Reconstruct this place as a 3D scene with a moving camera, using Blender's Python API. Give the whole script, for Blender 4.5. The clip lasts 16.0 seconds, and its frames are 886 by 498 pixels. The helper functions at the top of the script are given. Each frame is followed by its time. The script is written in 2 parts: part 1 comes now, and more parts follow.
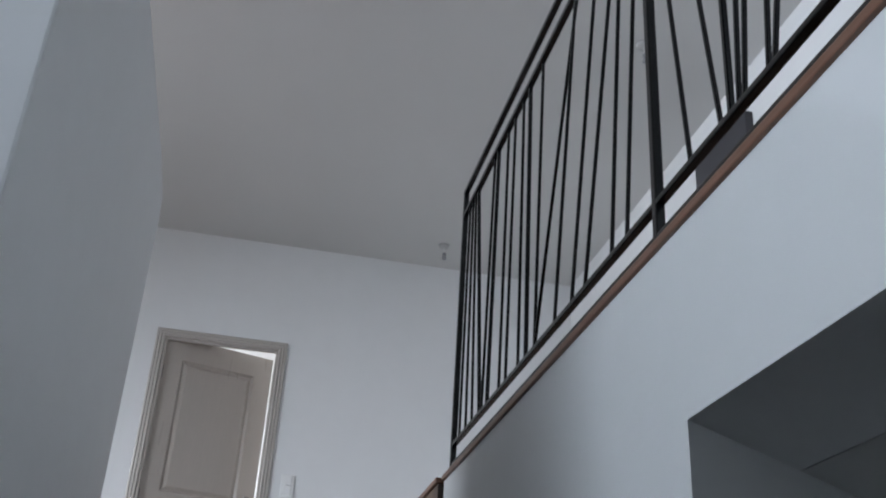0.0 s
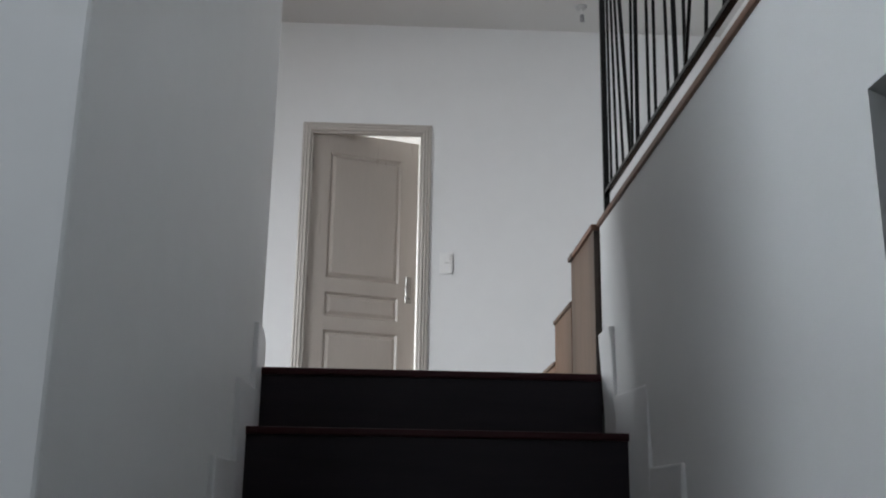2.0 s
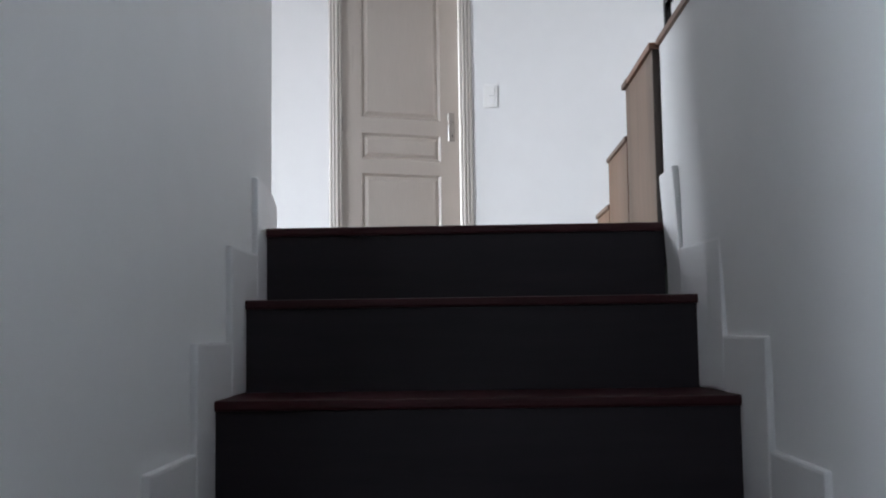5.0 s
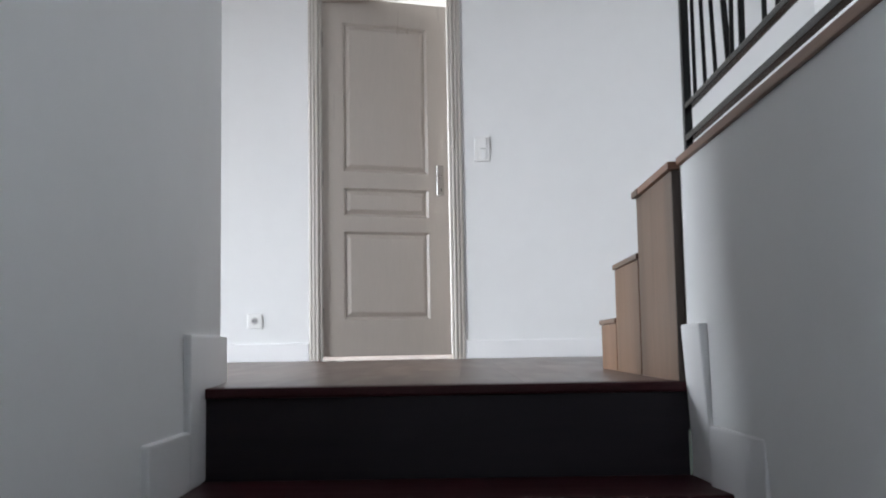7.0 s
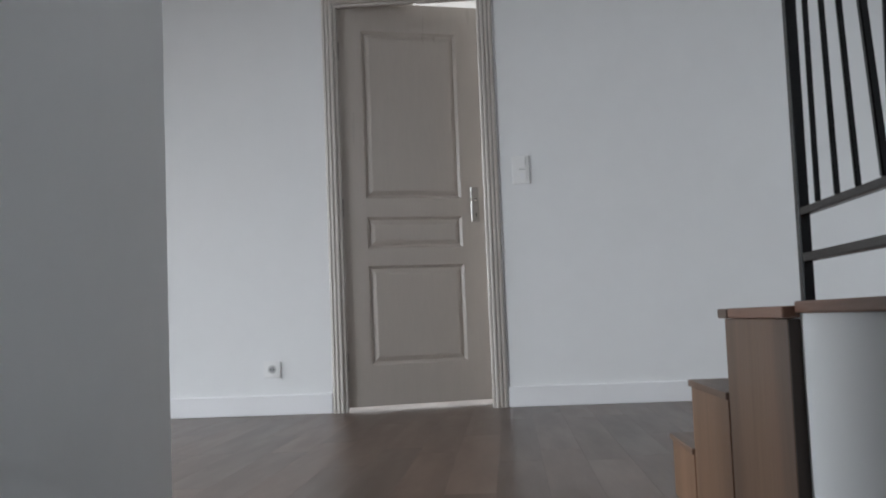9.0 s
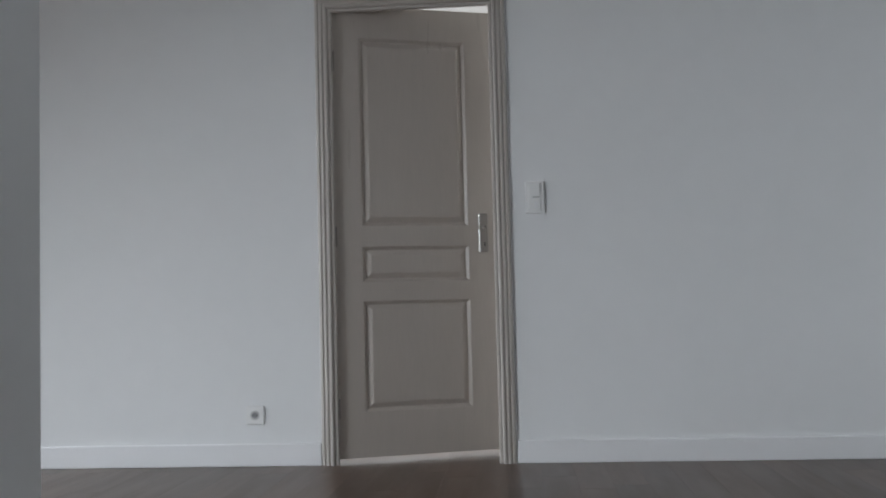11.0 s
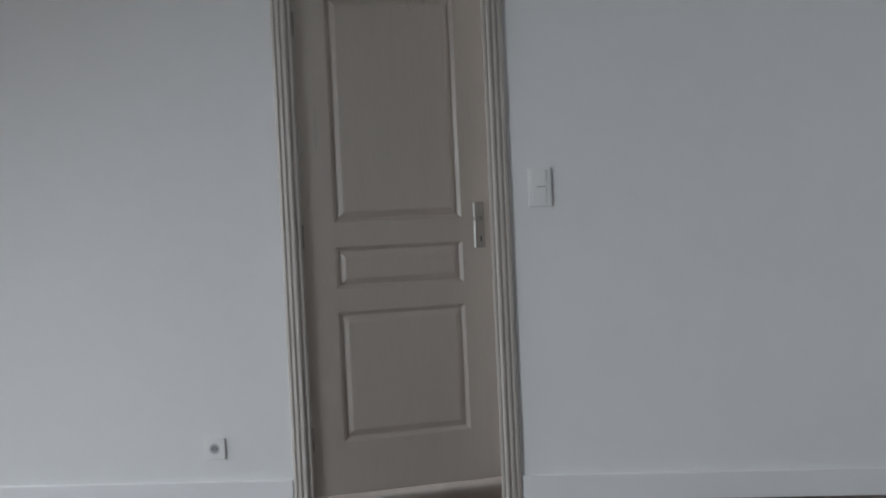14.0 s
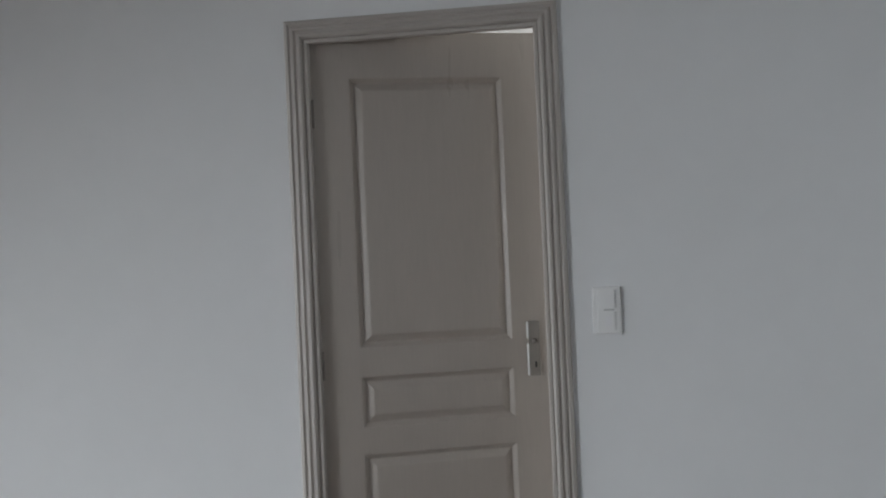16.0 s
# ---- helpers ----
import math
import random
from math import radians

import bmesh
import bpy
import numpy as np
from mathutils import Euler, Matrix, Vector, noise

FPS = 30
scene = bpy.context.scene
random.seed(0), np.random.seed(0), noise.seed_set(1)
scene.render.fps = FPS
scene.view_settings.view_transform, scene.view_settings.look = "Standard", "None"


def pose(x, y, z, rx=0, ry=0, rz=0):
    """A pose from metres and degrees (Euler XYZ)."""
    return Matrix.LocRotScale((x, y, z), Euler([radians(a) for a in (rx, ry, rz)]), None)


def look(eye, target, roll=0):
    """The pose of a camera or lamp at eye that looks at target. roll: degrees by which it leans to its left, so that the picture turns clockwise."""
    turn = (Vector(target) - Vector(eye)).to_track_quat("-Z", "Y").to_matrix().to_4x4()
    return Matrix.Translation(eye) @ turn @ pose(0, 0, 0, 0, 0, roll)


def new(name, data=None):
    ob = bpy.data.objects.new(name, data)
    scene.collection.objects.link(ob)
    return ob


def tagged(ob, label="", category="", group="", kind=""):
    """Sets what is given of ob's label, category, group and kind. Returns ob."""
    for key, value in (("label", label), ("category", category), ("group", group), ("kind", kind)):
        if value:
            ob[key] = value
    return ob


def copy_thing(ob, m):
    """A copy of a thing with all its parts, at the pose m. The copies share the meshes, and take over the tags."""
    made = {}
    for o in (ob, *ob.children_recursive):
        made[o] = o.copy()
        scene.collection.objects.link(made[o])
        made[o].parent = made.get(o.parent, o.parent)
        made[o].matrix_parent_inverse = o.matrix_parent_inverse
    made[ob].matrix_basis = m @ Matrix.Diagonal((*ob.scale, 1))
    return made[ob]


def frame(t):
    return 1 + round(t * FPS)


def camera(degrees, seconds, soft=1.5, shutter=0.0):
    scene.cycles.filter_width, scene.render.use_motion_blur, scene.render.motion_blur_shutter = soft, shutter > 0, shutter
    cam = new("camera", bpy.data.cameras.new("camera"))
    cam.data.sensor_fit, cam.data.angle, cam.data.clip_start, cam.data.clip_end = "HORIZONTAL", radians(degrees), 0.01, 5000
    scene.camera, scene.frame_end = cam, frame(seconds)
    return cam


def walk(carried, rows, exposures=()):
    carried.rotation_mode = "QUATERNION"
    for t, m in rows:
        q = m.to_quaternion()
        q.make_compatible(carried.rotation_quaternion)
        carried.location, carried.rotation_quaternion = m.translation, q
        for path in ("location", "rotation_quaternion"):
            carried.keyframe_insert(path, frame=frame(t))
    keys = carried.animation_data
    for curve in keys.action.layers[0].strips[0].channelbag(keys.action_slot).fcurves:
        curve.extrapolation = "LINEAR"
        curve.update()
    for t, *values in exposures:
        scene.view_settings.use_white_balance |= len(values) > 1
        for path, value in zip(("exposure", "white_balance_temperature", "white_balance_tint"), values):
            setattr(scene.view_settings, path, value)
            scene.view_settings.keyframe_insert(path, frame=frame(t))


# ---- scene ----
cam = camera(48.0, 16.0, soft=2.0)
PATH = [
    (0, (-0.11, -2.888, -0.29), (0.214, -1.132, 0.611), 3.6),
    (0.5, (-0.104, -2.846, -0.303), (0.135, -1.039, 0.519), 2.7),
    (1, (-0.111, -2.837, -0.329), (0.06, -0.985, 0.406), 2.1),
    (1.5, (-0.109, -2.82, -0.351), (0.009, -0.925, 0.277), 1.3),
    (2, (-0.08, -2.761, -0.364), (-0.012, -0.826, 0.136), 1.0),
    (2.5, (-0.075, -2.683, -0.382), (-0.034, -0.717, -0.019), 1.1),
    (3, (-0.078, -2.644, -0.376), (-0.053, -0.662, -0.113), 0.6),
    (3.5, (-0.077, -2.607, -0.356), (-0.064, -0.62, -0.129), 0.2),
    (6, (0.034, -2.142, -0.101), (-0.033, -0.148, 0.04), -1.1),
    (6.5, (0.019, -2.054, 0.006), (-0.016, -0.059, 0.137), -1.3),
    (7, (0.029, -1.968, 0.08), (-0.005, 0.023, 0.271), -1.0),
    (7.5, (0.085, -1.779, 0.198), (0.017, 0.208, 0.414), -1.8),
    (8, (0.105, -1.652, 0.283), (0.014, 0.335, 0.491), -1.6),
    (8.5, (0.087, -1.523, 0.342), (-0.02, 0.466, 0.526), -1.4),
    (9, (0.075, -1.387, 0.435), (-0.052, 0.604, 0.578), -2.3),
    (11.5, (0.1, -0.764, 0.763), (-0.057, 1.228, 0.85), -1.3),
    (12, (0.104, -0.639, 0.816), (-0.035, 1.355, 0.867), -1.4),
    (12.5, (0.095, -0.511, 0.868), (-0.025, 1.485, 0.877), -2.4),
    (13, (0.088, -0.388, 0.927), (-0.033, 1.607, 0.878), -3.5),
    (13.5, (0.106, -0.277, 0.993), (-0.04, 1.716, 0.93), -3.0),
    (14, (0.131, -0.157, 1.073), (-0.05, 1.834, 1.006), -2.6),
    (14.5, (0.129, -0.043, 1.134), (-0.071, 1.946, 1.086), -2.5),
    (15, (0.1, 0.097, 1.2), (-0.067, 2.09, 1.188), -2.6),
    (15.5, (0.1, 0.261, 1.26), (-0.058, 2.255, 1.285), -2.6),
    (16, (0.122, 0.464, 1.341), (-0.171, 2.442, 1.359), -2.5),
]
walk(cam, [(t, look(eye, target, roll)) for t, eye, target, roll in PATH],
     exposures=[(0, -0.35, 6280, 11.6), (1.5, -0.32, 6750, 10.7), (2.5, -0.17, 6650, 11.5), (3.5, 0.07, 6480, 13.2), (6, 0.32, 6450, 11.8),
                (7, 0.16, 6550, 11.7), (8, -0.30, 6600, 11.4), (9, -0.54, 6550, 10.9), (11.5, -0.90, 6500, 9.9), (13.5, -0.96, 6500, 9.8), (16, -0.92, 6600, 9.6)])

# ---- world, light and exposure ----
world = bpy.data.worlds.new("sky")
scene.world = world
world.use_nodes = True
wn = world.node_tree.nodes
sky = wn.new("ShaderNodeTexSky")
sky.sky_type = "NISHITA"
sky.sun_disc = False
sky.sun_elevation, sky.sun_rotation = radians(38), radians(120)
world.node_tree.links.new(sky.outputs["Color"], wn["Background"].inputs["Color"])
wn["Background"].inputs["Strength"].default_value = 0.10

sun = new("sun", bpy.data.lights.new("sun", "SUN"))
sun.data.energy, sun.data.angle, sun.data.color = 0.6, radians(15), (1.0, 0.96, 0.9)
sun.matrix_basis = look((20, -10, 18), (0, 0, 0))


def window_light(name, eye, target, width, height, watts, color, spread=105):
    """The sky's light in a window's opening."""
    d = bpy.data.lights.new(name, "AREA")
    d.shape, d.size, d.size_y, d.energy, d.color, d.spread = "RECTANGLE", width, height, watts, color, radians(spread)
    ob = new(name, d)
    ob.matrix_basis = look(eye, target)
    return ob


WEST = -4.9          # inner face of the outer wall
COOL = (0.86, 0.93, 1.0)
window_light("window_light_landing", (WEST + 0.04, 2.62, 1.40), (0.47, -0.4, -1.0), 1.4, 1.7, 94, COOL)
# added fill lamp, source unseen: evens out the far wall and door
window_light("fill_light_landing_south", (WEST + 0.04, -0.7, 1.40), (-0.3, 1.2, -1.8), 1.5, 1.7, 180, COOL)
window_light("window_light_hall", (WEST + 0.04, -4.2, 1.20), (0, -2.7, 1.25), 2.8, 1.8, 38, (0.80, 0.90, 1.0), 64)
window_light("window_light_hall_south", (-1.9, -6.96, 0.90), (0, -1.5, 0.5), 1.4, 1.8, 6, (0.82, 0.91, 1.0), 95)
window_light("window_light_bedroom", (-2.36, 5.3, 1.45), (0, 5.3, 0.9), 1.6, 1.5, 150, (0.95, 0.98, 1.0))


# ---- materials ----
def mat(name, color, rough=0.6, metal=0.0, second=None, scale=6.0, amount=0.5, stretch=(1, 1, 1),
        bump=0.0, bump_scale=120.0, spread=0.0, spec=0.5, fine=0.0):
    m = bpy.data.materials.new(name)
    m.use_nodes = True
    nt = m.node_tree
    b = nt.nodes["Principled BSDF"]
    b.inputs["Roughness"].default_value = rough
    b.inputs["Metallic"].default_value = metal
    b.inputs["Specular IOR Level"].default_value = spec
    tc = nt.nodes.new("ShaderNodeTexCoord")
    mp = nt.nodes.new("ShaderNodeMapping")
    mp.inputs["Scale"].default_value = stretch
    nt.links.new(tc.outputs["Object"], mp.inputs["Vector"])
    info = nt.nodes.new("ShaderNodeObjectInfo")
    n1 = nt.nodes.new("ShaderNodeTexNoise")
    n1.inputs["Scale"].default_value = scale
    n1.inputs["Detail"].default_value = 6
    n1.noise_dimensions = "4D"
    shift = nt.nodes.new("ShaderNodeMath")
    shift.operation = "MULTIPLY"
    shift.inputs[1].default_value = 37.0 if spread else 0.0
    nt.links.new(info.outputs["Random"], shift.inputs[0])
    nt.links.new(shift.outputs[0], n1.inputs["W"])
    nt.links.new(mp.outputs[0], n1.inputs["Vector"])
    ramp = nt.nodes.new("ShaderNodeMapRange")
    ramp.inputs["From Min"].default_value, ramp.inputs["From Max"].default_value = 0.35, 0.65
    ramp.inputs["To Max"].default_value = amount
    nt.links.new(n1.outputs["Fac"], ramp.inputs["Value"])
    mix = nt.nodes.new("ShaderNodeMix")
    mix.data_type = "RGBA"
    mix.inputs["A"].default_value = (*color, 1)
    mix.inputs["B"].default_value = (*(second or [c * 0.93 for c in color]), 1)
    nt.links.new(ramp.outputs[0], mix.inputs["Factor"])
    out = mix.outputs["Result"]
    if fine:
        n3 = nt.nodes.new("ShaderNodeTexNoise")
        n3.inputs["Scale"].default_value = scale * 7
        n3.inputs["Detail"].default_value = 3
        nt.links.new(mp.outputs[0], n3.inputs["Vector"])
        r3 = nt.nodes.new("ShaderNodeMapRange")
        r3.inputs["From Min"].default_value, r3.inputs["From Max"].default_value = 0.3, 0.7
        r3.inputs["To Min"].default_value, r3.inputs["To Max"].default_value = 1 - fine, 1 + fine
        nt.links.new(n3.outputs["Fac"], r3.inputs["Value"])
        hs = nt.nodes.new("ShaderNodeHueSaturation")
        nt.links.new(r3.outputs[0], hs.inputs["Value"])
        nt.links.new(out, hs.inputs["Color"])
        out = hs.outputs["Color"]
    if spread:
        r4 = nt.nodes.new("ShaderNodeMapRange")
        r4.inputs["To Min"].default_value, r4.inputs["To Max"].default_value = 1 - spread, 1 + spread
        nt.links.new(info.outputs["Random"], r4.inputs["Value"])
        hs = nt.nodes.new("ShaderNodeHueSaturation")
        nt.links.new(r4.outputs[0], hs.inputs["Value"])
        nt.links.new(out, hs.inputs["Color"])
        out = hs.outputs["Color"]
    nt.links.new(out, b.inputs["Base Color"])
    rr = nt.nodes.new("ShaderNodeMapRange")
    rr.inputs["To Min"].default_value, rr.inputs["To Max"].default_value = max(rough - 0.08, 0.02), min(rough + 0.08, 1)
    nt.links.new(n1.outputs["Fac"], rr.inputs["Value"])
    nt.links.new(rr.outputs[0], b.inputs["Roughness"])
    if bump:
        n2 = nt.nodes.new("ShaderNodeTexNoise")
        n2.inputs["Scale"].default_value = bump_scale
        n2.inputs["Detail"].default_value = 4
        nt.links.new(mp.outputs[0], n2.inputs["Vector"])
        bp = nt.nodes.new("ShaderNodeBump")
        bp.inputs["Strength"].default_value = bump
        bp.inputs["Distance"].default_value = 0.004
        nt.links.new(n2.outputs["Fac"], bp.inputs["Height"])
        nt.links.new(bp.outputs[0], b.inputs["Normal"])
    return m


M_WALL = mat("matt_white_wall_paint", (0.774, 0.780, 0.781), 0.75, scale=1.6, second=(0.744, 0.750, 0.747), bump=0.05, bump_scale=160, fine=0.008, spec=0.3)
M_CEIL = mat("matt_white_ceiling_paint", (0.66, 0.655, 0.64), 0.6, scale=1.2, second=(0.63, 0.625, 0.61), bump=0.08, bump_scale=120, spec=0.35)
M_TRIM = mat("white_satin_trim_paint", (0.80, 0.80, 0.81), 0.38, scale=4, second=(0.76, 0.76, 0.76), bump=0.03, bump_scale=60)
M_DOOR = mat("taupe_grey_door_paint", (0.440, 0.393, 0.350), 0.30, scale=3, second=(0.413, 0.368, 0.327), bump=0.05, bump_scale=90, stretch=(6, 6, 0.6), fine=0.02)
M_FRAME = mat("pale_taupe_frame_paint", (0.48, 0.445, 0.41), 0.45, scale=3, second=(0.45, 0.415, 0.38), bump=0.06, bump_scale=90, stretch=(4, 4, 0.8))
M_FLOOR = mat("brown_laminate_planks", (0.092, 0.053, 0.037), 0.34, scale=3.0, second=(0.054, 0.030, 0.020), amount=0.6, stretch=(3.5, 0.5, 4), bump=0.07, bump_scale=22, spread=0.26, fine=0.06)
M_STAIR = mat("dark_stained_stair_wood", (0.023, 0.0185, 0.024), 0.5, scale=5, second=(0.016, 0.0127, 0.0165), stretch=(0.8, 8, 8), bump=0.10, bump_scale=30, spread=0.12, spec=0.2)
M_TREAD = mat("dark_red_brown_tread_wood", (0.045, 0.009, 0.012), 0.42, scale=5, second=(0.026, 0.006, 0.008), stretch=(0.8, 8, 8), bump=0.08, bump_scale=30, spread=0.12, spec=0.22)
M_OAK = mat("brown_oak_veneer", (0.150, 0.080, 0.042), 0.42, scale=1.6, second=(0.078, 0.040, 0.021), amount=0.9, stretch=(5, 5, 0.5), bump=0.08, bump_scale=28, spread=0.10, fine=0.10)
M_OAKEDGE = mat("brown_oak_edge", (0.235, 0.118, 0.075), 0.40, scale=3.2, second=(0.165, 0.080, 0.050), amount=0.8, stretch=(9, 0.8, 9), bump=0.10, bump_scale=28, fine=0.08)
M_STEPOAK = mat("brown_oak_step_edge", (0.105, 0.060, 0.036), 0.40, scale=3.2, second=(0.092, 0.054, 0.035), amount=0.8, stretch=(9, 0.8, 9), bump=0.10, bump_scale=28, fine=0.08)
# oak darkened to carry the shade on an end turned from the light
M_SHADEDEND = mat("shaded_oak_end", (0.042, 0.026, 0.019), 0.55, scale=6, second=(0.03, 0.018, 0.013), stretch=(9, 9, 0.7), bump=0.1, bump_scale=30)
M_IRON = mat("black_painted_iron", (0.005, 0.005, 0.006), 0.24, metal=0.0, scale=20, second=(0.008, 0.008, 0.009), bump=0.08, bump_scale=90, spec=0.45)
M_CHROME = mat("brushed_steel", (0.93, 0.93, 0.93), 0.24, metal=1.0, scale=30, second=(0.62, 0.62, 0.63), bump=0.03)
# whitish, barely metallic: holds the window's glint in its colour
M_EDGEGLINT = mat("whitened_metal_edge", (0.92, 0.92, 0.90), 0.22, metal=0.35, scale=30, second=(0.86, 0.86, 0.84))
M_STEEL = mat("satin_steel", (0.30, 0.275, 0.25), 0.5, metal=0.3, scale=30, second=(0.27, 0.25, 0.23), bump=0.03)
M_PLASTIC = mat("white_plastic", (0.80, 0.80, 0.79), 0.3, scale=8, second=(0.77, 0.77, 0.76))
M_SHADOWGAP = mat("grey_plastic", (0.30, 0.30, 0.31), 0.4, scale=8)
M_PALEGREY = mat("pale_grey_plastic", (0.52, 0.52, 0.51), 0.4, scale=8)
M_BLACK = mat("black_plastic", (0.02, 0.02, 0.02), 0.4, scale=8)
M_DARKDOOR = mat("charcoal_door_paint", (0.045, 0.043, 0.050), 0.5, scale=4, second=(0.035, 0.033, 0.04), bump=0.06, bump_scale=80)
M_GLASS = bpy.data.materials.new("window_glass")
M_GLASS.use_nodes = True
g = M_GLASS.node_tree.nodes["Principled BSDF"]
g.inputs["Transmission Weight"].default_value = 1.0
g.inputs["Roughness"].default_value = 0.0
g.inputs["IOR"].default_value = 1.45
M_GROUND = mat("grass_ground", (0.06, 0.085, 0.035), 0.9, scale=0.8, second=(0.09, 0.08, 0.05), amount=1.0, bump=0.5, bump_scale=20)


# ---- building helpers ----
def add_box(bm, x0, x1, y0, y1, z0, z1, bevel=0.0):
    r = bmesh.ops.create_cube(bm, size=1.0, matrix=Matrix.LocRotScale(
        ((x0 + x1) / 2, (y0 + y1) / 2, (z0 + z1) / 2), None, (abs(x1 - x0), abs(y1 - y0), abs(z1 - z0))))
    if bevel:
        es = list({e for v in r["verts"] for e in v.link_edges})
        bmesh.ops.bevel(bm, geom=es, offset=bevel, segments=2, affect="EDGES", profile=0.6)
    return bm


def box(x0, x1, y0, y1, z0, z1, bevel=0.0):
    return add_box(bmesh.new(), x0, x1, y0, y1, z0, z1, bevel)


def prism(points, axis, a, b, bevel=0.0):
    """A polygon of two coordinates, drawn out along the axis from a to b."""
    bm = bmesh.new()

    def at(p, k):
        return {"x": (k, p[0], p[1]), "y": (p[0], k, p[1]), "z": (p[0], p[1], k)}[axis]
    lo = [bm.verts.new(at(p, a)) for p in points]
    hi = [bm.verts.new(at(p, b)) for p in points]
    bm.faces.new(lo)
    bm.faces.new(hi)
    for i in range(len(points)):
        j = (i + 1) % len(points)
        bm.faces.new((lo[i], lo[j], hi[j], hi[i]))
    bmesh.ops.recalc_face_normals(bm, faces=bm.faces)
    if bevel:
        bmesh.ops.bevel(bm, geom=list(bm.edges), offset=bevel, segments=2, affect="EDGES", profile=0.6)
    return bm


def add_rod(bm, p, q, radius, segments=10):
    p, q = Vector(p), Vector(q)
    d = q - p
    m = Matrix.Translation((p + q) / 2) @ d.to_track_quat("Z", "Y").to_matrix().to_4x4()
    bmesh.ops.create_cone(bm, cap_ends=True, segments=segments, radius1=radius, radius2=radius, depth=d.length, matrix=m)
    return bm


def mesh_of(name, bm, material, smooth=False):
    me = bpy.data.meshes.new(name)
    bm.normal_update()
    bm.to_mesh(me)
    bm.free()
    me.materials.append(material)
    if smooth:
        for p in me.polygons:
            p.use_smooth = True
    return me


def solid(name, bm, material, label, category, kind="structure", smooth=False):
    return tagged(new(name, mesh_of(name, bm, material, smooth)), label, category, kind=kind)


def part(name, bm, material, parent, label="", smooth=False):
    """A part under its thing. The mesh is in the thing's own coordinates."""
    ob = new(name, mesh_of(name, bm, material, smooth))
    ob.parent = parent
    if label:
        ob["label"] = label
    return ob


def thing(name, m, label, category, group="", kind=""):
    ob = new(name)
    ob.empty_display_size = 0.1
    ob.matrix_basis = m
    return tagged(ob, label, category, group, kind)


def pieces_wall(spans, axis, a, b):
    """A wall of rectangles side by side round its openings."""
    bm = bmesh.new()
    for u0, u1, z0, z1 in spans:
        if axis == "y":
            add_box(bm, u0, u1, a, b, z0, z1)
        else:
            add_box(bm, a, b, u0, u1, z0, z1)
    return bm


# ---- the plan ----
CEIL = 2.84          # underside of the ceiling above the landing
FAR = 3.515          # the wall with the door
LOW_Y = -1.612       # where the stairwell opens into the hall
LOW_R = -1.660
LINTEL = 0.135
PARAPET = 1.24       # top of the half-height wall beside the stairs
LEND = 0.39          # its end on the landing
EAST, SOUTH = 2.05, -7.0
MEZZ = 0.435         # raised floor behind the balustrade
NOSE_Y = [-0.256 * i for i in range(9)]
NOSE_Z = [0.0, -0.180, -0.375] + [-0.375 - 0.19 * i for i in range(1, 7)]
HALL_Z = NOSE_Z[8] - 0.19
DX0, DX1, DTOP = -0.765, 0.010, 2.065


RIGHT_Y = (-1.66, -1.3, -0.9, -0.512, -0.30, -0.15, 0.0)
RIGHT_X = (0.475, 0.497, 0.509, 0.508, 0.500, 0.481, 0.473)


def right_face(y):
    """The slightly bowed wall face under the balustrade, below the cap."""
    return float(np.interp(y, RIGHT_Y, RIGHT_X))


def left_face(y):
    """The gently curved face of the half-height wall."""
    return float(np.interp(y, (-1.7, -0.25, 0.0, 0.2, 0.39), (-0.485, -0.485, -0.4915, -0.513, -0.542)))


def strip(face, y0, y1, near, far, z0, z1, steps=24, bevel=0.0):
    """A solid that follows a curved face, from near to far of it."""
    ys = [y0 + (y1 - y0) * k / steps for k in range(steps + 1)]
    return prism([(face(y) + near, y) for y in ys] + [(face(y) + far, y) for y in reversed(ys)], "z", z0, z1, bevel)


def joined(*bms):
    out = bmesh.new()
    for bm in bms:
        me = bpy.data.meshes.new("joining")
        bm.to_mesh(me)
        bm.free()
        out.from_mesh(me)
        bpy.data.meshes.remove(me)
    return out


solid("wall_north", pieces_wall([(WEST, DX0, -0.1, CEIL), (DX1, EAST, -0.1, CEIL), (DX0, DX1, DTOP, CEIL)], "y", FAR, FAR + 0.10),
      M_WALL, "matt white painted wall round the landing door", "wall")
solid("wall_west", pieces_wall([(SOUTH, -5.7, HALL_Z - 0.1, CEIL), (-5.7, -2.7, HALL_Z - 0.1, 0.25), (-5.7, -2.7, 2.15, CEIL), (-2.7, -1.45, HALL_Z - 0.1, CEIL),
                                (-1.45, 0.05, HALL_Z - 0.1, 0.55), (-1.45, 0.05, 2.25, CEIL), (0.05, 1.92, HALL_Z - 0.1, CEIL),
                                (1.92, 3.32, HALL_Z - 0.1, 0.55), (1.92, 3.32, 2.25, CEIL), (3.32, FAR + 0.1, HALL_Z - 0.1, CEIL)], "x", WEST - 0.25, WEST),
      M_WALL, "matt white painted outer wall with windows", "wall")
solid("wall_east", box(EAST, EAST + 0.1, SOUTH, FAR + 0.1, HALL_Z - 0.1, CEIL), M_WALL, "matt white painted side wall of the raised floor", "wall")
solid("wall_south", pieces_wall([(WEST - 0.25, -2.6, HALL_Z - 0.1, CEIL), (-1.2, EAST + 0.1, HALL_Z - 0.1, CEIL), (-2.6, -1.2, HALL_Z - 0.1, 0.0), (-2.6, -1.2, 1.8, CEIL)], "y", SOUTH - 0.25, SOUTH),
      M_WALL, "matt white painted end wall of the lower hall", "wall")
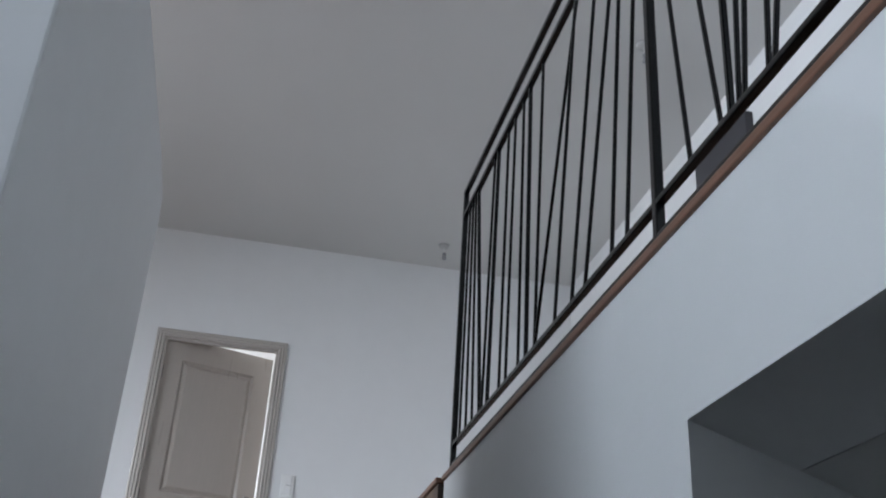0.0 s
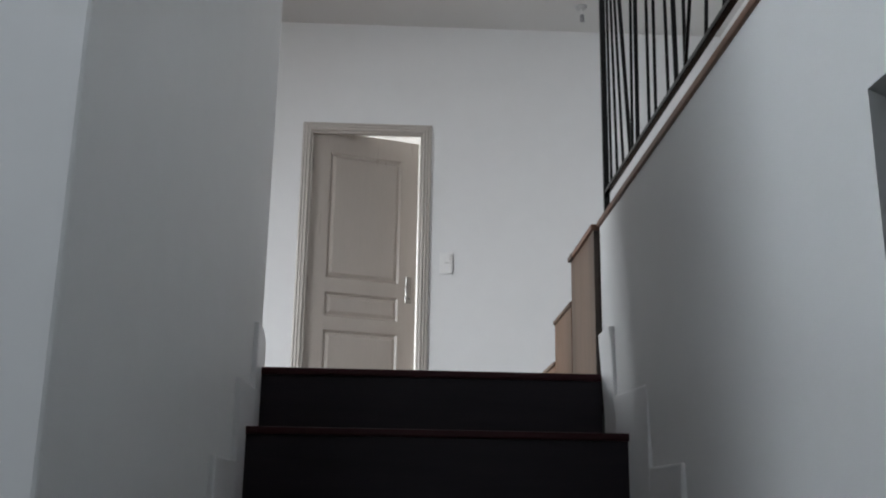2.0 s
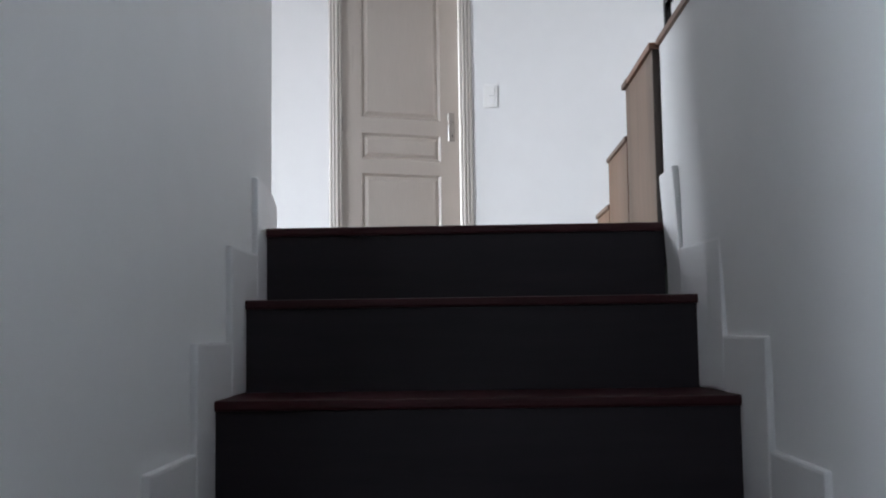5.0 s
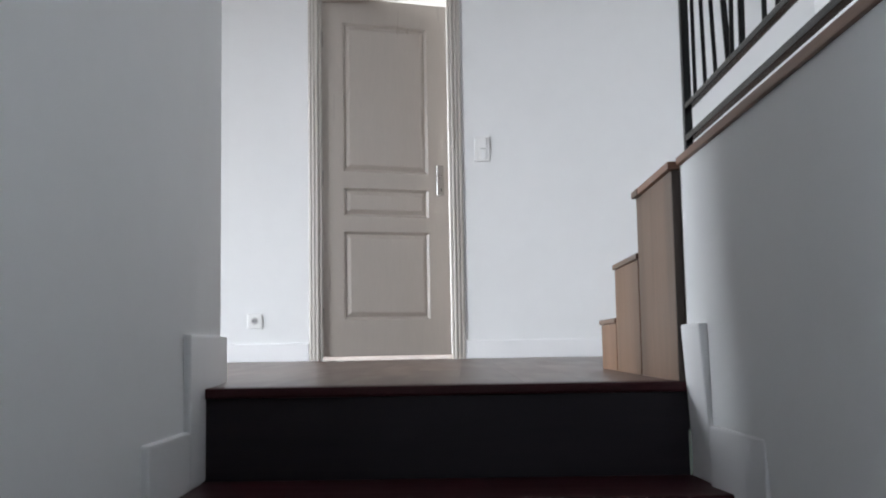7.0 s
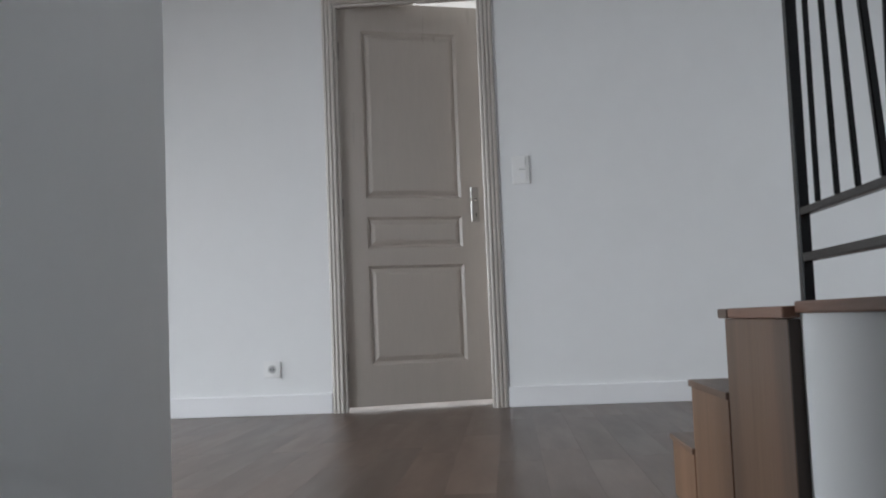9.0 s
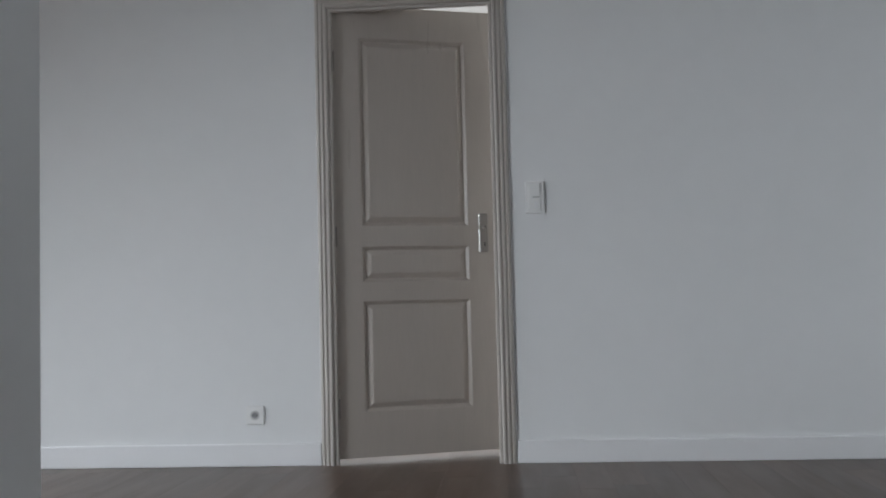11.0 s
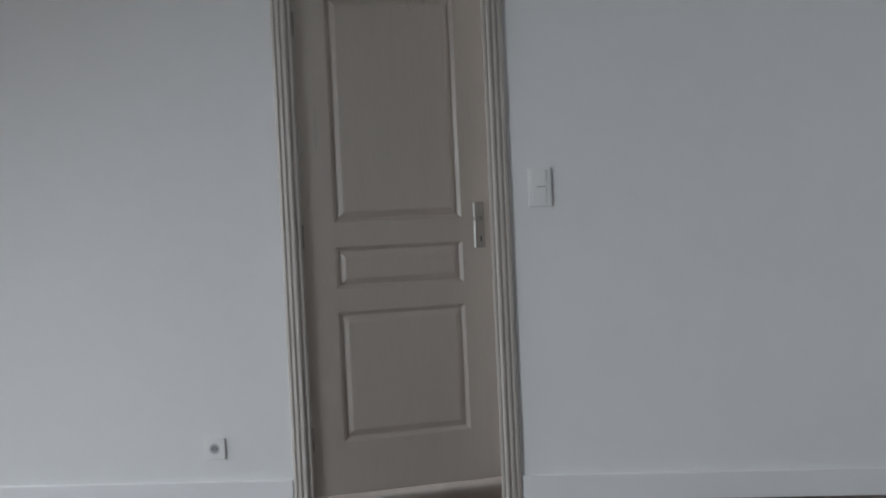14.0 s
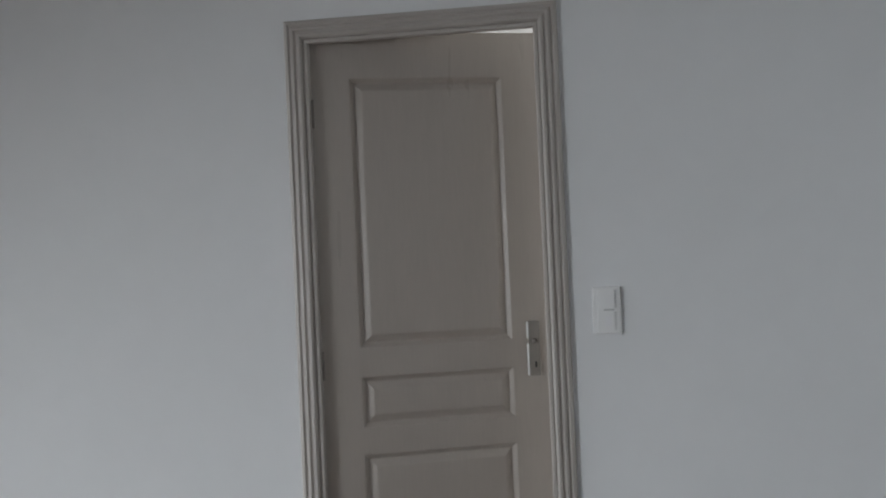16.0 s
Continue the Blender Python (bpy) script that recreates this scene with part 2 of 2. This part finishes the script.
# half-height wall beside the stairs, and its return above the hall
solid("wall_stair_left", strip(left_face, LOW_Y, LEND, -0.13, 0.0, HALL_Z - 0.1, PARAPET, 40, 0.006), M_WALL, "matt white half-height plaster wall beside the stairs", "wall")
solid("wall_hall_north", box(WEST, -0.600, LOW_Y + 0.0008, LOW_Y + 0.13, HALL_Z - 0.1, PARAPET), M_WALL, "matt white plaster wall above the lower hall", "wall")
# wall under the balustrade, with the angled return beneath the raised floor
EDGE_Y = [0.0, -0.025, -0.05] + [-0.05 - 0.1 * k for k in range(1, 16)] + [LOW_R]


def loft(back, levels):
    """A wall solid through the same plan at several heights; its face straightens towards the cap."""
    bm = bmesh.new()
    rings = []
    for z in levels:
        k = min(max((0.4255 - z) / 0.80, 0.0), 1.0)
        bow = k * k * (3 - 2 * k)
        plan = [(0.470 + (right_face(y) - 0.470) * bow, y) for y in EDGE_Y] + back
        rings.append([bm.verts.new((x, y, z)) for x, y in plan])
    bm.faces.new(rings[0])
    bm.faces.new(rings[-1])
    n = len(rings[0])
    for a, c in zip(rings, rings[1:]):
        for k in range(n):
            bm.faces.new((a[k], a[(k + 1) % n], c[(k + 1) % n], c[k]))
    bmesh.ops.recalc_face_normals(bm, faces=bm.faces)
    return bm


lower = loft([(EAST - 0.06, LOW_R + 1.0), (EAST - 0.06, 0.0)], [HALL_Z - 0.1] + [LINTEL - 0.51 + 0.03 * k for k in range(18)])
upper = loft([(0.470, SOUTH), (0.74, SOUTH), (0.74, 0.0)], [LINTEL + (0.4255 - LINTEL) * k / 10 for k in range(11)])
solid("wall_stair_right", joined(lower, upper), M_WALL, "matt white plaster wall under the balustrade", "wall")
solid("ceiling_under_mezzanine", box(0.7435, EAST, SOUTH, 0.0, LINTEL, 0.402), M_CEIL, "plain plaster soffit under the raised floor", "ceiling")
# out of view; its dark wood keeps bounced light off the soffit
solid("floor_hall", box(WEST, EAST, SOUTH, LOW_R + 0.7, HALL_Z - 0.1, HALL_Z), M_STAIR, "unseen wooden floor of the lower hall, dark to cut bounced light", "floor")
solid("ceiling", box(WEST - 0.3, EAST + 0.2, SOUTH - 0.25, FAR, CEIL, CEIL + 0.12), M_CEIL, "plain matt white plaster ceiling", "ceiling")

# bedroom behind the door
solid("wall_bedroom", box(-2.4, 2.4, 6.5, 6.7, -0.1, 2.6), M_WALL, "white end wall in the room behind the door", "wall")
solid("wall_bedroom_west", pieces_wall([(FAR + 0.1, 4.5, -0.1, 2.6), (6.1, 6.7, -0.1, 2.6), (4.5, 6.1, -0.1, 0.7), (4.5, 6.1, 2.2, 2.6)], "x", -2.6, -2.4),
      M_WALL, "white wall with window in the room behind the door", "wall")
solid("wall_bedroom_east", box(2.4, 2.5, FAR + 0.1, 6.7, -0.1, 2.6), M_WALL, "white side wall in the room behind the door", "wall")
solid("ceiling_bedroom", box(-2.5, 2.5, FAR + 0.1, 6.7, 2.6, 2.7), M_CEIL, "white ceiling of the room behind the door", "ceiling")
solid("floor_bedroom", joined(box(-2.4, 2.4, FAR + 0.10, 6.5, -0.1, -0.0005), box(DX0, DX1, FAR + 0.0195, FAR + 0.0995, -0.1, -0.0005)), M_FLOOR, "brown laminate floor of the room behind the door", "floor")
solid("ground", box(-300, 300, -300, 300, HALL_Z - 0.9, HALL_Z - 0.6), M_GROUND, "green ground outside the house", "ground")


# ---- windows ----
def window(name, m, w, h, label):
    """A casement of two leaves, in the plane y = 0, its lower corner at the origin."""
    win = thing(name, m, label, "window", kind="structure")
    f = bmesh.new()
    for x0, x1, z0, z1 in ((0, 0.06, 0, h), (w - 0.06, w, 0, h), (0.06, w - 0.06, 0, 0.06), (0.06, w - 0.06, h - 0.06, h), (w / 2 - 0.04, w / 2 + 0.04, 0.06, h - 0.06)):
        add_box(f, x0, x1, -0.03, 0.03, z0, z1, 0.004)
    part("window_frame", f, M_TRIM, win)
    for x0, x1 in ((0.06, w / 2 - 0.04), (w / 2 + 0.04, w - 0.06)):
        p = part("pane", box(x0, x1, -0.003, 0.003, 0.06, h - 0.06), M_GLASS, win)
        p.visible_shadow = False
    part("window_sill", box(-0.04, w + 0.04, -0.16, -0.03, -0.03, 0.0, 0.004), M_TRIM, win)


window("window_1", pose(WEST - 0.17, 1.92, 0.55, 0, 0, 90), 1.4, 1.70, "white two-leaf casement window on the landing, out of view")
window("window_2", pose(WEST - 0.17, -5.7, 0.25, 0, 0, 90), 3.0, 1.90, "white two-leaf casement window in the hall")
# an unseen window, added to hold the landing's fill lamp
window("window_4", pose(WEST - 0.17, -1.45, 0.55, 0, 0, 90), 1.5, 1.70, "white two-leaf casement window on the landing, out of view")
window("window_5", pose(-1.2, SOUTH - 0.17, 0.0, 0, 0, 180), 1.4, 1.80, "white two-leaf casement window in the end wall")
window("window_3", pose(-2.54, 4.5, 0.7, 0, 0, 90), 1.6, 1.5, "white two-leaf casement window behind the door")


# ---- main stairs ----
stairs = thing("staircase", pose(0, 0, 0), "straight flight of dark stained wooden stairs between white walls", "stairs", kind="structure")
for i in range(9):
    y, z = NOSE_Y[i], NOSE_Z[i]
    zn = NOSE_Z[i + 1] if i < 8 else HALL_Z
    x0, x1 = left_face(y) + 0.004, right_face(y) - 0.004
    if i:
        part("tread", box(x0, x1, y, y + 0.268, z - 0.020, z, 0.006), M_TREAD, stairs)
    else:
        part("nosing", box(x0, x1, y, y + 0.075, z - 0.020, z + 0.001, 0.006), M_TREAD, stairs, "red-brown wooden nosing at the landing edge")
    part("riser", box(x0, x1, y + 0.010, y + 0.030, zn - 0.004, z - 0.0195), M_STAIR, stairs)


# ---- stepped skirting beside the stairs ----
def stair_skirting(name, face, near, far, last, lead, label, top=0.0):
    sk = thing(name, pose(0, 0, 0), label, "baseboard", kind="structure")
    for i in range(6):
        y, z = NOSE_Y[i], NOSE_Z[i]
        y1 = NOSE_Y[i - 1] - lead if i else last
        board = strip(face, y - lead + 0.0005, y1 - 0.0005, near, far, NOSE_Z[i + 1], z + 0.107 + (top if not i else 0), 8, 0.0055)
        if top and not i:
            board.free()
            board = box(0.4585, 0.482, -0.150, -0.0006, NOSE_Z[1], 0.111, 0.005)
            for v in board.verts:
                v.co.x += 0.016 * min(max(0.09 - v.co.z, 0.0), 0.09) / 0.09
        part("skirting_board", board, M_TRIM, sk)


stair_skirting("baseboard_stair_left", left_face, -0.006, 0.014, LEND + 0.007, 0.114, "white stepped skirting boards along the stair wall")
stair_skirting("baseboard_stair_right", right_face, -0.012, 0.006, -0.004, 0.150, "white stepped skirting boards along the stair wall", 0.004)


# ---- straight skirting on the landing ----
def skirting(name, x0, x1, y0, y1, label="white painted skirting board along the landing wall"):
    pts_h = 0.100
    solid(name, box(x0, x1, y0, y1, 0.0, pts_h, 0.005), M_TRIM, label, "baseboard")


skirting("baseboard_north_west", WEST, -0.810, FAR - 0.014, FAR)
skirting("baseboard_north_east", 0.056, EAST, FAR - 0.014, FAR)
skirting("baseboard_west", WEST, WEST + 0.014, LOW_Y + 0.14, FAR - 0.014)
skirting("baseboard_east", EAST - 0.014, EAST, 1.0, FAR - 0.014)


# ---- door frame and door ----
def sweep_frame(profile, x0, x1, top, y):
    """A moulded strip up one side, over the head and down the other; profile: (from the outer edge inward, out of the wall)."""
    bm = bmesh.new()
    rows = []
    for u, d in profile:
        rows.append([bm.verts.new((x0 + u, y - d, 0)), bm.verts.new((x0 + u, y - d, top - u)),
                     bm.verts.new((x1 - u, y - d, top - u)), bm.verts.new((x1 - u, y - d, 0))])
    for a, b in zip(rows, rows[1:]):
        for k in range(3):
            bm.faces.new((a[k], a[k + 1], b[k + 1], b[k]))
    bmesh.ops.recalc_face_normals(bm, faces=bm.faces)
    return bm


frame_1 = thing("door_frame", pose(0, 0, 0), "pale taupe moulded wooden door frame", "door frame", kind="structure")
arch = [(0, 0), (0, 0.010), (0.003, 0.014), (0.012, 0.017), (0.017, 0.012), (0.020, 0.012), (0.024, 0.018), (0.031, 0.020),
        (0.037, 0.014), (0.041, 0.014), (0.045, 0.021), (0.052, 0.022), (0.058, 0.016), (0.060, 0.008), (0.060, 0.0)]
part("architrave", sweep_frame(arch, -0.808, 0.052, 2.110, FAR), M_FRAME, frame_1)
stop = [(0, 0), (0.0, 0.006), (0.003, 0.009), (0.011, 0.009), (0.014, 0.006), (0.014, -0.016), (0.0, -0.016)]
part("door_stop", sweep_frame(stop, -0.7478, -0.0082, 2.0498, FAR), M_FRAME, frame_1)
lin = bmesh.new()
add_box(lin, DX0, -0.7505, FAR + 0.017, FAR + 0.10, 0, DTOP)
add_box(lin, -0.0075, DX1, FAR + 0.017, FAR + 0.10, 0, DTOP)
part("jamb_lining", lin, M_FRAME, frame_1)

ANGLE = 20.0
door = thing("door_1", pose(-0.735, FAR + 0.018, 0, 0, 0, ANGLE), "taupe grey three-panel door standing ajar in its frame", "door", kind="structure")
DW, DB, DT, TH = 0.7505, 0.022, 2.077, 0.038
PX0, PX1 = 0.1206, 0.6287
PANELS = [(0.224, 0.724), (0.807, 0.972), (1.062, 1.931)]
part("stile", box(0, PX0, 0, TH, DB, DT), M_DOOR, door)
part("stile", box(PX1, DW, 0, TH, DB, DT), M_DOOR, door)
zs = [DB] + [z for p in PANELS for z in p] + [DT]
for z0, z1 in zip(zs[::2], zs[1::2]):
    part("rail", box(PX0, PX1, 0, TH, z0, z1), M_DOOR, door)


def door_panel(x0, x1, z0, z1):
    """A raised field inside a sunk moulding; the back is plain."""
    bm = bmesh.new()
    rings = [(0, 0.0), (0.003, 0.001), (0.014, 0.0125), (0.017, 0.0140), (0.020, 0.0135), (0.038, 0.0035), (0.043, 0.0018), (0.050, 0.0015)]
    rows = []
    for u, d in rings:
        rows.append([bm.verts.new(p) for p in ((x0 + u, d, z0 + u), (x1 - u, d, z0 + u), (x1 - u, d, z1 - u), (x0 + u, d, z1 - u))])
    for a, b in zip(rows, rows[1:]):
        for k in range(4):
            bm.faces.new((a[k], a[(k + 1) % 4], b[(k + 1) % 4], b[k]))
    bm.faces.new(rows[-1])
    bm.faces.new([bm.verts.new(p) for p in ((x0, TH - 0.002, z0), (x0, TH - 0.002, z1), (x1, TH - 0.002, z1), (x1, TH - 0.002, z0))])
    bmesh.ops.recalc_face_normals(bm, faces=bm.faces)
    return bm


for z0, z1 in PANELS:
    part("door_panel", door_panel(PX0, PX1, z0, z1), M_DOOR, door)

plate = part("handle_plate", box(0.6797, 0.7177, -0.008, 0.0, 0.940, 1.120, 0.003), M_STEEL, door, "satin steel handle plate")
part("keyhole", box(0.6992, 0.7052, -0.0088, -0.0082, 0.966, 0.986), M_BLACK, plate, "dark keyhole slot")
# bevelled edges in two lengths, whitened to show the window's reflection
for z0, z1 in ((0.942, 1.046), (1.064, 1.118)):
    part("plate_edge", prism([(0.6752, -0.0005), (0.6752, -0.0045), (0.6792, -0.0090), (0.6792, -0.0005)], "z", z0, z1), M_EDGEGLINT, plate, "bevelled edge of the plate, whitened for its glint")
part("spindle", add_rod(bmesh.new(), (0.6987, -0.0082, 1.055), (0.6987, -0.018, 1.055), 0.008, 14), M_STEEL, plate, "steel spindle boss", True)
for z in (0.20, 0.97, 1.77):
    part("hinge", add_rod(bmesh.new(), (0.001, -0.0055, z), (0.001, -0.0055, z + 0.09), 0.0055), M_STEEL, door, "steel hinge barrel", True)

# ---- dark door on the raised floor ----
door2 = thing("door_2", pose(EAST - 0.03, 1.045, MEZZ), "charcoal grey closed door on the raised floor", "door", kind="structure")
part("leaf", box(-0.01, 0.035, -0.28, 0.28, 0.0, 2.14, 0.003), M_DARKDOOR, door2)
part("handle", add_rod(bmesh.new(), (-0.05, -0.24, 1.0), (-0.05, -0.13, 1.0), 0.008), M_CHROME, door2, "steel lever handle", True)


# ---- raised floor, its steps, side panel and cap ----
T_Y = [0.412, 0.780, 1.07]
T_Z = [MEZZ, 0.289, 0.144]
solid("floor_mezzanine", box(0.581, EAST, SOUTH, T_Y[0] - 0.02, 0.403, MEZZ), M_OAKEDGE, "brown oak floor behind the balustrade", "floor")
steps = thing("upper_steps", pose(0, 0, 0), "three low oak-clad steps up to the raised floor", "stairs", kind="structure")
PXF = 0.453     # face of the oak side cladding
for k in range(3):
    y1 = T_Y[k]
    y0 = T_Y[k - 1] if k else 0.002
    # side boards, one under each step
    part("side_board", box(PXF, 0.484, y0 + (0.0004 if k else 0.003), y1 - 0.012, 0.0, T_Z[k] - (0.015 if k else 0.017), 0.0006), M_OAK, steps)
    part("riser", box(0.486, EAST, y1 - 0.032, y1 - 0.012, 0.0, T_Z[k] - 0.021), M_OAK, steps)
    if k:
        part("tread", box(PXF - 0.006, EAST, y0 - 0.011, y1 - 0.005, T_Z[k] - 0.014, T_Z[k], 0.003), M_STEPOAK, steps)
part("tread", box(PXF - 0.010, EAST, 0.34, T_Y[0], T_Z[0] - 0.016, T_Z[0] + 0.0005, 0.003), M_STEPOAK, steps)
# the cladding's end; its shade is put into the colour
part("end_strip", box(PXF + 0.0005, 0.487, 0.0005, 0.003, 0.0, 0.417), M_SHADEDEND, steps, "end of the oak cladding, darkened for its shade")


solid("wall_cap", box(0.462, 0.580, SOUTH, -0.001, 0.4257, MEZZ + 0.007, 0.003), M_OAKEDGE, "brown oak capping on the stair wall", "trim")
part("tread", box(PXF - 0.008, 0.580, 0.0, 0.3395, MEZZ - 0.016, MEZZ + 0.001, 0.003), M_OAKEDGE, steps)

# ---- balustrade ----
BX = 0.521
rail = thing("balustrade", pose(BX, 0, MEZZ), "black iron balustrade with uneven slender bars", "balustrade")


def bar(name, p, q, size, depth=None, label=""):
    bm = bmesh.new()
    a, b = Vector(p), Vector(q)
    d = depth or size
    m = Matrix.Translation((a + b) / 2) @ (b - a).to_track_quat("Z", "X").to_matrix().to_4x4() @ Matrix.Diagonal((size, d, (b - a).length, 1))
    bmesh.ops.create_cube(bm, size=1.0, matrix=m)
    bmesh.ops.bevel(bm, geom=list(bm.edges), offset=min(size, d) * 0.18, segments=2, affect="EDGES")
    return part(name, bm, M_IRON, rail, label)


TOP, SUB, LOW1, LOW0 = 1.500 - MEZZ, 1.405 - MEZZ, 0.574 - MEZZ, 0.507 - MEZZ
for y in (0.133, -1.488, -3.1, -4.7):
    part("post", box(-0.009, 0.009, y - 0.009, y + 0.009, 0.002, TOP - 0.008, 0.003), M_IRON, rail)
for z, s in ((TOP, 0.016), (SUB, 0.016), (LOW1 + 0.0012, 0.012), (LOW0, 0.014)):
    part("rail", box(-0.0085, 0.0085, -6.2, 0.147 if z == TOP else 0.122, z - s / 2, z + s / 2, 0.003), M_IRON, rail)
BARS = [(0.085, 0.085), (0.0, 0.041), (-0.082, 0.002), (-0.175, -0.040), (-0.199, -0.257), (-0.263, -0.306), (-0.392, -0.420), (-0.460, -0.497),
        (-0.581, -0.584), (-0.653, -0.651), (-0.727, -0.773), (-0.728, -1.057), (-0.884, -1.043), (-1.005, -1.200), (-1.092, -1.322),
        (-1.249, -1.352), (-1.329, -1.440), (-1.609, -1.510), (-1.719, -1.598), (-1.753, -1.761), (-1.777, -1.857), (-1.795, -1.919),
        (-1.866, -1.968), (-1.883, -2.083)]
far_bars = [(-2.1 - 0.115 * i + 0.03 * math.sin(i * 2.3), -2.1 - 0.115 * i + 0.06 * math.sin(i * 1.7)) for i in range(22)]
THICK = {3, 5, 9, 19}
for n, (yb, yt) in enumerate(BARS + far_bars):
    yb, yt = yb - 0.0095 * (yb + 2.88), yt - 0.0095 * (yt + 2.88)
    s = 0.0105 if n in THICK else 0.0075
    bar("baluster", (0, yb, LOW1 + 0.008), (0, yt, SUB - 0.008), s)

# ---- switch, socket, lamp holders ----
sw = thing("light_switch", pose(0.163, FAR, 1.162), "white plastic double light switch beside the door frame", "light switch")
part("plate", box(-0.042, 0.042, -0.009, 0.0, -0.071, 0.071, 0.004), M_PLASTIC, sw)
part("rocker", prism([(-0.028, -0.0088), (-0.027, -0.0115), (0.022, -0.0130), (0.029, -0.0088)], "z", 0.007, 0.061), M_PLASTIC, sw)
part("module_gap", box(-0.010, 0.022, -0.0098, -0.0088, -0.002, 0.004), M_PALEGREY, sw, "grey gap between the two modules")
soc2 = part("socket_insert", prism([(-0.028, -0.0088), (-0.027, -0.0125), (0.021, -0.0125), (0.029, -0.0088)], "z", -0.060, -0.005), M_PLASTIC, sw)
part("recess", box(-0.004, 0.013, -0.0130, -0.0127, -0.048, -0.018, 0.0001), M_TRIM, soc2, "small shallow recess")
# grey strip painting the shade down the rocker's right side
part("indicator", box(0.023, 0.0255, -0.0135, -0.0115, 0.020, 0.050), M_PALEGREY, sw, "narrow grey strip for shade on the rocker's right side")
# thin grey strip that stands in for the shadow beside the plate
part("backing_edge", box(0.0425, 0.0440, -0.007, 0.0, -0.074, 0.070), M_PALEGREY, sw, "grey strip painted for the plate's side shadow")

so = thing("wall_socket", pose(-1.109, FAR, 0.226), "white plastic single power socket above the skirting", "power socket")
part("plate", box(-0.041, 0.041, -0.009, 0.0, -0.041, 0.041, 0.004), M_PLASTIC, so)
ring = bmesh.new()
add_rod(ring, (0, -0.0096, 0), (0, -0.0091, 0), 0.021, 24)
hole = part("recess", ring, M_PALEGREY, so, "round pale grey socket recess")
part("well", add_rod(bmesh.new(), (0, -0.0098, 0), (0, -0.0096, 0), 0.013, 20), M_SHADOWGAP, hole)
for dx in (-0.0095, 0.0095):
    part("pin_hole", add_rod(bmesh.new(), (dx, -0.0104, 0), (dx, -0.0099, 0), 0.003, 8), M_BLACK, hole)
part("earth_pin", add_rod(bmesh.new(), (0, -0.016, 0.009), (0, -0.0098, 0.009), 0.0024, 8), M_CHROME, hole)


def lamp_holder(m):
    """A bare lamp holder on a short flex under a small ceiling rose."""
    h = thing("lamp_holder", m, "bare pendant lamp holder on the white ceiling", "lamp holder", "bare ceiling lamp holders")
    rose = bmesh.new()
    bmesh.ops.create_cone(rose, cap_ends=True, segments=20, radius1=0.030, radius2=0.040, depth=0.018, matrix=Matrix.Translation((0, 0, -0.010)))
    part("ceiling_rose", rose, M_PALEGREY, h, "small pale grey ceiling rose", True)
    part("flex", add_rod(bmesh.new(), (0, 0, -0.019), (0.006, 0, -0.062), 0.003, 6), M_PLASTIC, h)
    s = bmesh.new()
    bmesh.ops.create_cone(s, cap_ends=True, segments=16, radius1=0.016, radius2=0.013, depth=0.045, matrix=Matrix.Translation((0.006, 0, -0.084)))
    part("socket", s, M_SHADOWGAP, h, "grey lamp socket", True)
    return h


holder = lamp_holder(pose(1.01, 3.155, CEIL))
copy_thing(holder, pose(1.49, 0.74, CEIL))

# ---- landing floor of single planks ----
floor = thing("floor", pose(0, 0, 0), "brown laminate plank floor of the landing", "floor", kind="structure")
part("subfloor", joined(box(-0.71, EAST, 0.076, FAR + 0.019, -0.1, -0.0125), box(WEST, -0.711, LOW_Y + 0.13, FAR + 0.019, -0.1, -0.0125)), M_STAIR, floor)
rnd = random.Random(5)
PW, PL = 0.133, 1.25
kinds = {}
x = WEST + 0.002
while x < EAST - 0.01:
    w = min(PW, EAST - 0.002 - x)
    y_min = 0.077 if x + w > -0.52 else (LEND + 0.001 if x + w > -0.70 else LOW_Y + 0.131)
    y = y_min - rnd.random() * (PL - 0.3)
    while y < FAR + 0.018:
        a, b = max(y, y_min), min(y + PL, FAR + 0.018)
        if b - a > 0.02:
            key = (round(w, 3), round(b - a, 3))
            if key not in kinds:
                kinds[key] = mesh_of("plank", box(0.0001, w - 0.0001, 0.0001, b - a - 0.0001, -0.012, 0.0, 0.0006), M_FLOOR)
            ob = new("plank", kinds[key])
            ob.parent = floor
            ob.location = (x, a, 0)
        y += PL
    x += PW
